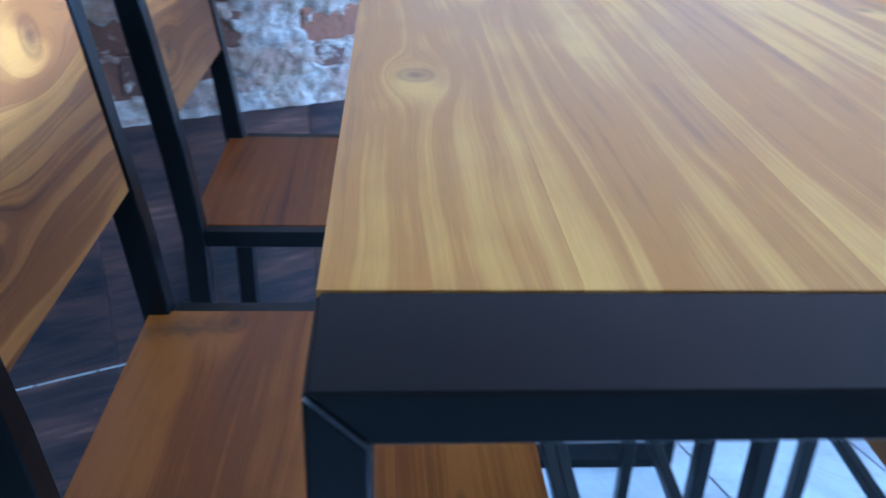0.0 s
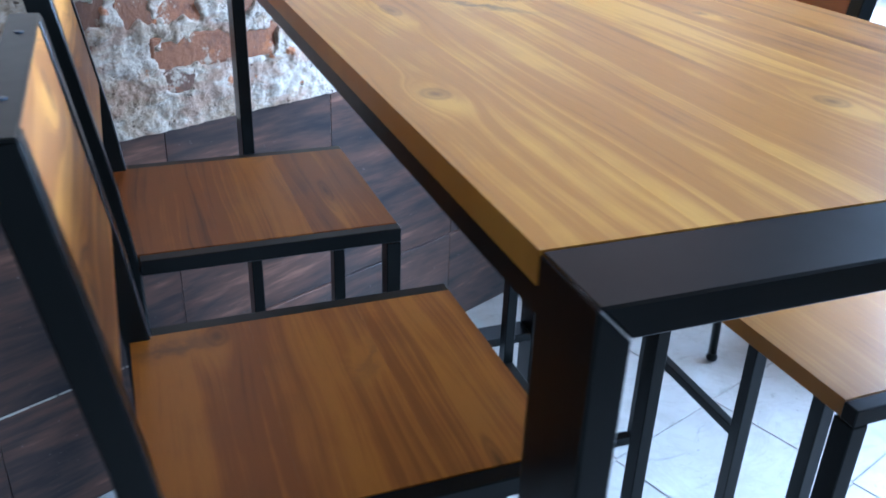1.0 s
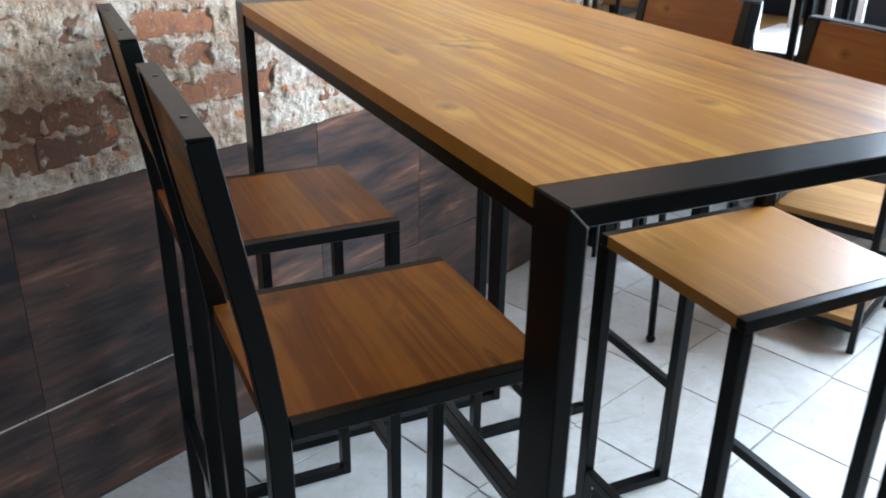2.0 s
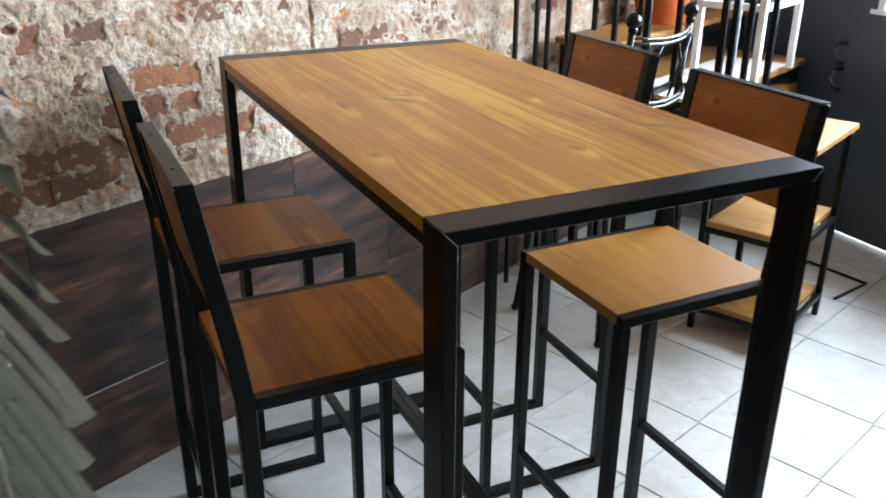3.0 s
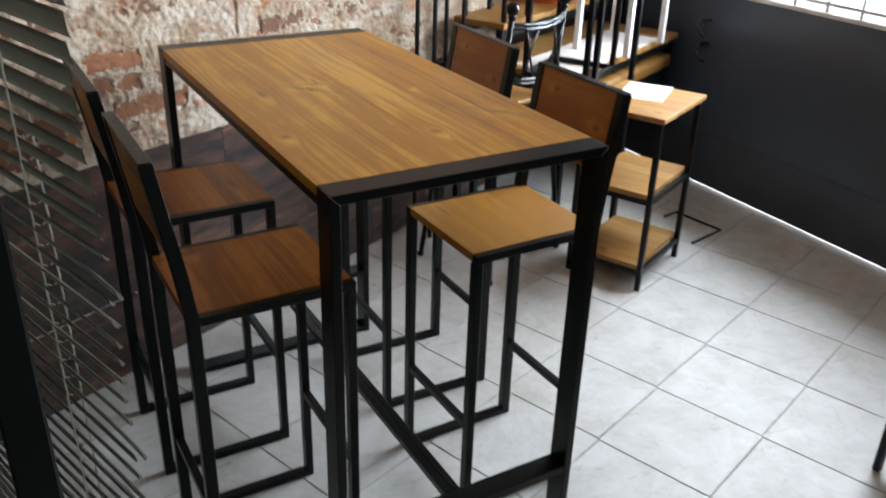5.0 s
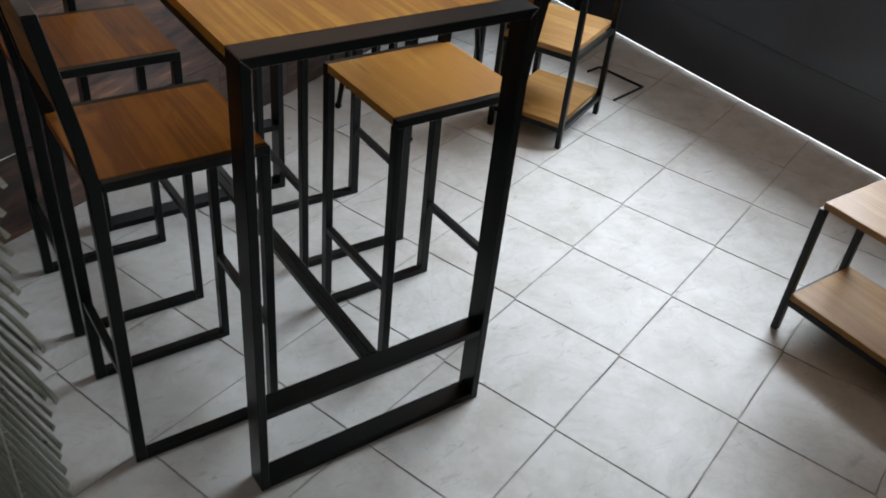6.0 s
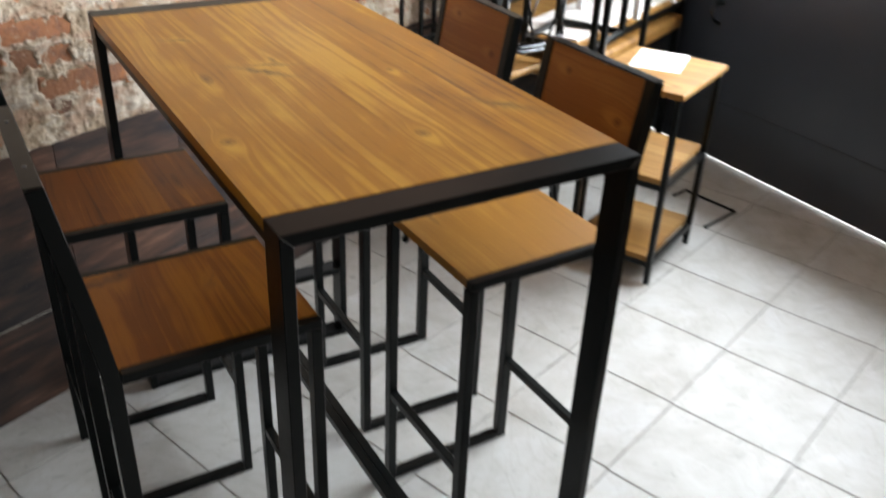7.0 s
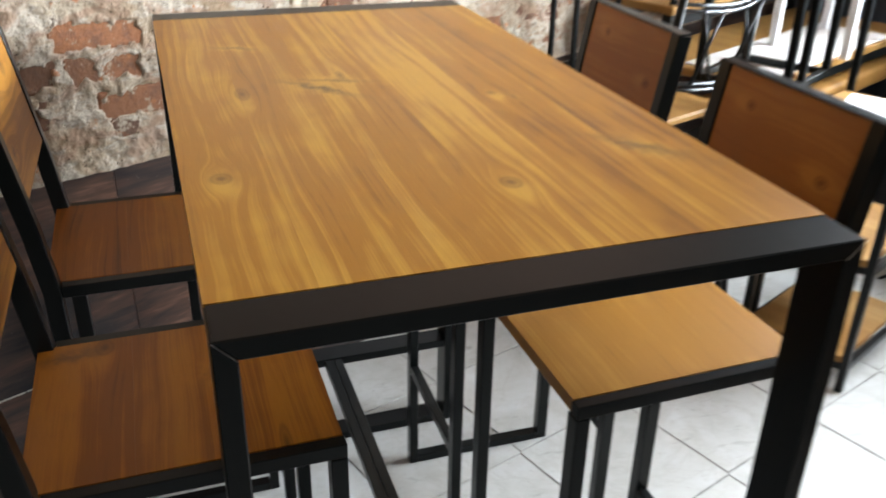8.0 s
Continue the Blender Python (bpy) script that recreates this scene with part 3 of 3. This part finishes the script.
shelf_stand(pose(1.66, 0.921, 0, 0, 0, 24.7), 0.379, 0.30, (0.108, 0.40, 0.70), "three-tier side stand, pale pine boards on thin black legs")
shelf_stand(pose(1.562, -0.77, 0, 0, 0, 0), 0.27, 0.56, (0.14, 0.45), "low two-tier stand, pale wood boards on black steel legs", 0.004)
bm = box(-0.113, 0.113, -0.086, 0.086, 0, 0.0008)
sheet = tagged(new("paper_sheet", mesh_of(bm, "paper_sheet", M_PAPER)), "blank white paper sheet lying on the stand", "paper")
sheet.matrix_world = pose(1.838, 1.205, 0.7003, 0, 0, 36)


# ---- things along the brick wall ----
def open_frame(name, m, w, d, h, rail, mat, label, tube=0.02):
    """Four upright tubes with rails: a stool frame stood on a table."""
    t = thing(name, m, label, "stool frame", "stacked stool frames")
    r = tube / 2
    for x in (0, w):
        for y in (0, d):
            part("leg", box(x - r, x + r, y - r, y + r, 0, h, 0.0012), mat, t)
    for z in rail:
        for y in (0, d):
            part("rail", box(r + 0.0005, w - r - 0.0005, y - r + 0.001, y + r - 0.001, z - r, z + r, 0.001), mat, t)
        for x in (0, w):
            part("rail", box(x - r + 0.001, x + r - 0.001, r + 0.0005, d - r - 0.0005, z - r, z + r, 0.001), mat, t)
    return t


def long_table(m, w, d, z, label, lower=None):
    t = thing("work_table", m, label, "table")
    part("tabletop", box(0, w, 0, d, z - 0.025, z, 0.003), M_PALE, t, "pale pine plank top")
    for x in (0.03, w - 0.03):
        for y in (0.03, d - 0.03):
            part("leg", box(x - 0.015, x + 0.015, y - 0.015, y + 0.015, 0, z - 0.0255, 0.0015), M_STEEL, t)
    for y in (0.03, d - 0.03):
        part("rail", box(0.046, w - 0.046, y - 0.01, y + 0.01, z - 0.066, z - 0.026, 0.0015), M_STEEL, t)
    if lower:
        part("shelf", box(0.046, w - 0.046, 0.0, 0.24, lower - 0.065, lower, 0.018, 3), M_PALE, t, "thick round-edged pine beam")
    return t


long_table(pose(1.62, 1.405, 0, 0, 0, WALL_A), 1.14, 0.48, 0.725, "pale pine work table with steel legs, stacked with frames", 0.63)
bm = box(0, 0.88, 0, 0.27, 0, 0.006, 0.001)
tagged(new("white_board", mesh_of(bm, "white_board", M_BOARD)), "white laminate board lying on the work table", "board").matrix_world = pose(1.65, 1.43, 0.7253, 0, 0, WALL_A)
open_frame("stool_frame", pose(2.045, 1.57, 0.7316, 0, 0, WALL_A), 0.38, 0.24, 0.75, (0.27, 0.60), M_WHITE_STEEL, "white painted steel stool frame standing on the table", 0.025)
open_frame("stool_frame", pose(1.585, 1.275, 0.7316, 0, 0, 30), 0.30, 0.25, 0.8, (0.012, 0.62), M_STEEL, "black steel stool frame stacked on the table")

long_table(pose(1.462, 1.663, 0, 0, 0, WALL_A), 1.245, 0.245, 0.90, "long pale plank table against the brick wall")
open_frame("stool_frame", pose(1.485, 1.70, 0.9004, 0, 0, WALL_A), 0.19, 0.19, 0.7, (0.17, 0.5), M_STEEL, "black steel stool frame standing on the plank table", 0.017)
open_frame("stool_frame", pose(1.165, 1.70, 0, 0, 0, WALL_A), 0.20, 0.085, 1.55, (0.30, 0.715), M_STEEL, "slim black steel frame standing against the brick wall", 0.014)
for x, y in ((1.956, 1.427), (1.634, 1.278)):
    tube = new("steel_tube", mesh_of(box(-0.01, 0.01, -0.01, 0.01, 0, 1.6, 0.0012), "steel_tube", M_STEEL))
    tagged(tube, "black square steel tube standing by the work table", "tube", "tubes by the work table").matrix_world = pose(x, y, 0, 0, 0, WALL_A)


def bucket():
    bm = bmesh.new()
    prof = [(0.095, 0), (0.10, 0.004), (0.125, 0.25), (0.133, 0.252), (0.133, 0.27), (0.123, 0.27), (0.098, 0.012)]
    rings = [[bm.verts.new((r * math.cos(k * math.tau / 28), r * math.sin(k * math.tau / 28), z)) for k in range(28)] for r, z in prof]
    for a, b in zip(rings, rings[1:]):
        for k in range(28):
            bm.faces.new((a[k], a[(k + 1) % 28], b[(k + 1) % 28], b[k]))
    bm.faces.new(rings[0][::-1])
    bm.faces.new(rings[-1])
    bmesh.ops.recalc_face_normals(bm, faces=bm.faces)
    return tagged(new("bucket", mesh_of(bm, "bucket", M_ORANGE, True)), "orange plastic bucket on the plank table", "bucket")


bucket().matrix_world = pose(1.955, 2.03, 0.9004)


def iron_chair(m):
    """Wrought-iron chair: ball finials, twin curved rails and crossing rods in the back."""
    t = thing("iron_chair", m, "black wrought-iron chair with ball finials and a wooden seat", "chair")
    hw = 0.165
    for s in (-1, 1):
        p = part("leg", rod([(s * 0.235, -0.05, 0.008), (s * 0.19, -0.005, 0.55), (s * 0.175, 0, 0.70), (s * hw, -0.03, 1.03)], 0.011), M_STEEL, t, "", True)
        part("finial", ball((s * hw, -0.03, 1.05), 0.024, ball((s * hw, -0.03, 1.022), 0.015)), M_STEEL, p, "", True)
        part("leg", rod([(s * 0.22, 0.32, 0.008), (s * 0.14, 0.27, 0.663)], 0.011), M_STEEL, t, "", True)
        for fx, fy in ((0.235, -0.05), (0.22, 0.32)):
            part("foot", ball((s * fx, fy, 0.014), 0.0145), M_STEEL, t, "", True)
    for z in (0.985, 1.0, 0.79, 0.805):
        part("back_rail", rod([(x, -0.03 - 0.035 * (1 - (x / hw) ** 2), z - 0.012 * (1 - (x / hw) ** 2)) for x in (-0.165, -0.11, -0.055, 0, 0.055, 0.11, 0.165)], 0.0055), M_IRON, t, "", True)
    for a, b in ((-0.13, -0.03), (-0.05, -0.12), (0.03, 0.13), (0.12, 0.05)):
        part("cross_rod", rod([(a, -0.055, 0.80), (b, -0.06, 0.985)], 0.004), M_STEEL, t, "", True)
    part("seat", box(-0.152, 0.152, 0.012, 0.30, 0.664, 0.685, 0.005), M_PALE, t, "pale wooden seat")
    return t


iron_chair(pose(1.36, 1.335, 0, 0, 0, 20.0))

# thin wire foot lying on the tiles, and two hooks on the black wall
foot = rod([(2.16, 1.129, 0.006), (2.376, 1.172, 0.006), (2.337, 1.415, 0.006), (2.25, 1.40, 0.006)], 0.006)
tagged(new("wire_foot", mesh_of(foot, "wire_foot", M_STEEL)), "thin black steel rod bent flat on the tiles", "rod")
for z in (0.78, 0.67):
    h = rod([(DARK_X + 0.001, 1.73, z + 0.03), (DARK_X - 0.06, 1.72, z + 0.035), (DARK_X - 0.10, 1.70, z + 0.01), (DARK_X - 0.085, 1.69, z - 0.03), (DARK_X - 0.05, 1.69, z - 0.045)], 0.009)
    tagged(new("wall_hook", mesh_of(h, "wall_hook", M_IRON, True)), "curved glossy black hook on the steel wall", "hook", "hooks on the wall")

# ---- doorway post and venetian blind ----
BL = pose(-0.414, -0.345, 0, 0, 0, 107)              # local x runs along the slats, away from the doorway
tagged(new("door_post", mesh_of(box(-0.04, 0.0, -0.04, 0.0, 0, CEIL - 0.002, 0.003), "door_post", M_STEEL)), "black steel door post", "post", kind="structure").matrix_world = pose(-0.496, -0.448, 0)
beam = tagged(new("trim", mesh_of(box(-0.15, 1.2, -0.02, 0.02, 2.10, 2.16, 0.003), "trim", M_STEEL)), "black steel lintel that carries the blind", "lintel", kind="structure")
beam.matrix_world = BL


def venetian_blind():
    t = thing("venetian_blind", BL, "olive-grey venetian blind, slats nearly closed, some ends bent", "blind")
    n = 0
    z = 2.055
    part("head_rail", box(0, 0.86, -0.02, 0.02, 2.065, 2.0995, 0.002), M_BLIND, t)
    rng = random.Random(4)
    while z > 0.30:
        bm = bmesh.new()
        w, ln = 0.036, 0.86
        # the lower ladder is slack: the slats open, then close again towards the floor
        low = min(1.0, max(0.0, (1.12 - z) / 0.2))
        slack = min(1.0, max(0.0, (1.34 - z) / 0.18)) - low
        tilt = radians(62 - 9 * slack + low + rng.uniform(-3, 3))
        x0 = -0.007 + rng.uniform(-0.004, 0.005)
        sag = rng.uniform(-0.002, 0.002)
        if n in (33, 41, 44):
            x0, sag = -0.030, -0.012
        cols = [0.0, 0.004, 0.010, 0.02, 0.05, 0.2, 0.5, 0.8, ln]
        rows = []
        for j in range(7):
            v = j / 6 - 0.5
            row = []
            for c in cols:
                bow = 0.0042 * (1 - (2 * v) ** 2)
                # the slat falls towards the room; its end is cut round
                yy = v * w * math.cos(tilt) + bow * math.sin(tilt)
                zz = v * w * math.sin(tilt) - bow * math.cos(tilt) + sag * math.exp(-c / 0.05)
                cut = (0.016 * ((v + 0.5) ** 3 - (v + 0.5)) - 0.028 * (v + 0.5)) * max(0.0, 1 - c / 0.05)
                row.append(bm.verts.new((x0 + c + cut, yy, z + zz)))
            rows.append(row)
        for a, b in zip(rows, rows[1:]):
            for i in range(len(cols) - 1):
                bm.faces.new((a[i], a[i + 1], b[i + 1], b[i]))
        bmesh.ops.solidify(bm, geom=list(bm.faces), thickness=0.0004)
        part("slat", bm, M_BLIND, t, "", True)
        z -= 0.0268
        n += 1
    # ladder cords: two twisted strings with a rung under every slat
    for x in (0.13, 0.72):
        for y in (0.009, -0.009):
            cord = rod([(x, y, 2.066)] + [(x + 0.0022 * (k % 2), y, 2.05 - 0.0134 * k) for k in range(132)], 0.0013, 5)
            for k in range(65):
                zz = 2.045 - 0.0268 * k
                rod([(x, y, zz), (x + 0.003, y * 0.2, zz - 0.006)], 0.0011, 4, cord)
            part("cord", cord, M_CORD, t)
    part("bottom_rail", box(0, 0.86, -0.012, 0.012, 0.27, 0.285, 0.002), M_BLIND, t)
    return t


venetian_blind()

# ---- pieces of the walls and the floor ----
# dark wainscot: two rows of painted panels
PW = 0.38
k0 = -6
wains = tagged(new("wainscot"), "dark brown brush-painted wainscot panels below the brick", "wainscot", kind="structure")
wains.matrix_world = WALL
for z0, z1 in ((0.0, 0.266), (0.270, SKIRT)):
    me = mesh_of(box(0.0003, PW - 0.0003, 0.004, 0.0285, z0, z1, 0.0008), "panel", M_WAINSCOT)
    for k in range(k0, 8):
        u = 0.252 + k * PW
        if U0 < u < U1 - PW:
            ob = new("panel", me)
            ob.parent, ob.location = wains, (u, 0, 0)
bm, u, rj = bmesh.new(), -2.0, random.Random(3)
while u < -0.13:
    step = rj.uniform(0.01, 0.11)
    box(u, min(u + step, -0.13), 0.0035, 0.0286, 0.2662 + rj.uniform(0, 0.0008), 0.2690 + rj.uniform(0, 0.0008), bm=bm)
    u += step + rj.choice((0.002, 0.004, 0.02))
part("joint", bm, M_CORD, wains, "thin worn white grout line")

# bricks that show where the mortar has fallen away
rb = random.Random(11)
COURSE, BLEN = 0.0685, 0.245
shapes = []
for k in range(10):
    bm = box(0, BLEN - 0.008, -0.02, 0.03, -0.033, 0.033, 0.006, 2)
    for v in bm.verts:
        q = noise.noise_vector(Vector((v.co.x * 17 + k * 5, v.co.z * 30, k * 3.1)))
        v.co += Vector((q.x * 0.004, q.y * 0.004, q.z * 0.003))
    shapes.append(mesh_of(bm, "brick", M_BRICK))


def lay_brick(u, y, z, length=1.0):
    ob = new("brick", shapes[rb.randrange(10)])
    ob.parent = wall_brick
    ob.location, ob.scale = (u, y, z), (length, 1, 1)
    ob.rotation_euler = (0, radians(rb.uniform(-1.5, 1.5)), 0)


# bare faces: start along the wall, middle height, length, half height
BARE = [(-0.204, 1.000, 0.170, 0.023), (-0.130, 0.852, 0.255, 0.023), (-0.112, 0.796, 0.042, 0.016), (-0.297, 0.934, 0.080, 0.022),
        (-0.409, 0.856, 0.160, 0.025), (-0.493, 0.860, 0.073, 0.026), (-0.426, 0.796, 0.107, 0.025), (-0.318, 0.795, 0.044, 0.020),
        (-0.490, 0.790, 0.060, 0.025), (-0.184, 0.929, 0.056, 0.021), (-0.107, 0.927, 0.068, 0.021), (-0.359, 1.013, 0.036, 0.014),
        (-0.445, 1.119, 0.034, 0.020), (-0.336, 1.116, 0.072, 0.018), (0.454, 1.006, 0.175, 0.016), (0.02, 0.925, 0.05, 0.016),
        (-0.640, 0.858, 0.13, 0.025), (-0.630, 0.790, 0.12, 0.024), (-0.62, 1.06, 0.10, 0.020), (-0.70, 0.93, 0.09, 0.021)]
for u, z, ln, hh in BARE:
    lay_brick(u - 0.012, 0.0160 + rb.uniform(-0.002, 0.001), z, (ln + 0.024) / (BLEN - 0.008))
for c in range(13):
    z = 0.795 + COURSE * c
    for k in range(-5, 13):
        u = k * BLEN + (0.12 if c % 2 else 0.0) + rb.uniform(-0.012, 0.012)
        if -1.25 < u < 2.7 and not (z < 1.03 and -0.9 < u < 0.2):
            lay_brick(u, 0.0180 + rb.uniform(-0.003, 0.002), z + rb.uniform(-0.003, 0.003))
            bare = rb.random()
            if bare < 0.54:
                ln = rb.uniform(0.012, 0.05) if bare < 0.44 else rb.uniform(0.07, 0.2)
                BARE.append((u + rb.uniform(0.005, 0.23 - ln), z + rb.uniform(-0.008, 0.008), ln, rb.uniform(0.008, 0.016) if bare < 0.44 else rb.uniform(0.014, 0.022)))

# mortar skin with a rough surface, fallen away over the bare faces and split by one upright crack
nu, nz = 1350, 300
us, zs = np.linspace(-1.3, U1 - 0.02, nu), np.linspace(SKIRT - 0.004, 1.62, nz)
lump, edge = np.zeros((nz, nu)), np.zeros((nz, nu))
for j, z in enumerate(zs):
    for i, u in enumerate(us):
        p = Vector((u, z, 0))
        mid = noise.noise(p * 19 + Vector((3, 0, 0)))
        fine = noise.noise(p * 48)
        lump[j, i] = 0.0035 * noise.noise(p * 5.5) + 0.0045 * mid + 0.0050 * fine + 0.0028 * abs(noise.noise(p * 95)) + 0.0022 * noise.noise(p * 190)
        edge[j, i] = 0.012 * mid + 0.012 * fine + 0.006 * noise.noise(p * 95)
gone = np.zeros((nz, nu))
for u, z, ln, hh in BARE:
    i0, i1 = np.searchsorted(us, (u - 0.03, u + ln + 0.03))
    j0, j1 = np.searchsorted(zs, (z - hh - 0.03, z + hh + 0.03))
    du, dz = np.abs(us[i0:i1] - u - ln / 2) - ln / 2, np.abs(zs[j0:j1] - z) - hh
    d = np.maximum(du[None, :], dz[:, None]) + edge[j0:j1, i0:i1]
    gone[j0:j1, i0:i1] = np.maximum(gone[j0:j1, i0:i1], np.clip(0.5 - d / 0.006, 0, 1))
crack = 0.337 + 0.06 * (edge[:, nu // 3] + edge[:, nu // 2])
split = np.clip(1.3 - np.abs(us[None, :] - crack[:, None] + 0.25 * edge) / 0.0045, 0, 1)
split[zs < 1.0] = 0
depth = -0.0060 - lump + (0.010 + lump) * gone + 0.012 * split
co = np.stack([np.broadcast_to(us, (nz, nu)), depth, np.broadcast_to(zs[:, None], (nz, nu))], axis=2).reshape(-1, 3)
faces = [(j * nu + i, j * nu + i + 1, (j + 1) * nu + i + 1, (j + 1) * nu + i) for j in range(nz - 1) for i in range(nu - 1)]
me = bpy.data.meshes.new("mortar")
me.from_pydata(co.tolist(), [], faces)
me.materials.append(M_MORTAR)
me.polygons.foreach_set("use_smooth", np.ones(len(faces), dtype=bool))
skin = new("mortar", me)
skin.parent = wall_brick
skin["kind"] = "stuff"

# mortar crumbs on the ledge of the wainscot
rc = random.Random(8)
bm = bmesh.new()
for _ in range(170):
    u, r = rc.uniform(-1.3, 1.2), rc.uniform(0.0015, 0.0045)
    vs = bmesh.ops.create_icosphere(bm, subdivisions=1, radius=r)["verts"]
    long = rc.uniform(1.0, 4.0)
    for v in vs:
        v.co = Vector((u + v.co.x * long, 0.009 + v.co.y, SKIRT + r * 0.5 + v.co.z * 0.8)) + noise.noise_vector(v.co * 300 + Vector((u, 0, 0))) * r * 0.4
crumbs = part("mortar_crumbs", bm, M_MORTAR, wall_brick)
crumbs["kind"] = "stuff"

# floor tiles, turned against the table
TP = 0.357
RI, RJ = Vector((math.cos(radians(19.3)), math.sin(radians(19.3)), 0)) * TP, Vector((math.cos(radians(107.8)), math.sin(radians(107.8)), 0)) * TP
floor = bpy.data.objects["floor"]
rt = random.Random(5)
tiles = [mesh_of(box(-TP / 2 + 0.0019, TP / 2 - 0.0019, -TP / 2 + 0.0019, TP / 2 - 0.0019, -0.009, 0.0, 0.0010), "tile", M_TILE) for _ in range(4)]
wall_n = WALL.to_3x3() @ Vector((0, 1, 0))
edges = ((Vector((DARK_X + 0.019, 0, 0)), Vector((1, 0, 0))), (WALL @ Vector((0, 0.01, 0)), wall_n), (Vector((LEFT_X, 0, 0)), Vector((-1, 0, 0))), (Vector((0, BACK_Y, 0)), Vector((0, -1, 0))))
for i in range(-18, 14):
    for j in range(-18, 14):
        c = Vector((1.278, 0.388, 0)) + RI * (i + 0.5) + RJ * (j + 0.5)
        far = [(c - p).dot(n) for p, n in edges]
        if max(far) > 0.25:
            continue
        me, m = tiles[(i + j) % 4], pose(c.x, c.y, rt.uniform(-0.0006, 0.0), rt.uniform(-0.06, 0.06), rt.uniform(-0.06, 0.06), 18.55 + 90 * rt.randrange(4))
        if max(far) > -0.26:
            bm = bmesh.new()
            bm.from_mesh(me)
            inv = m.inverted()
            for p, n in edges:
                bmesh.ops.bisect_plane(bm, geom=bm.verts[:] + bm.edges[:] + bm.faces[:], plane_co=inv @ p, plane_no=inv.to_3x3() @ n, clear_outer=True)
            if not bm.faces:
                bm.free()
                continue
            me = mesh_of(bm, "tile", M_TILE)
        ob = new("tile", me)
        ob.parent = floor
        ob.matrix_local = m
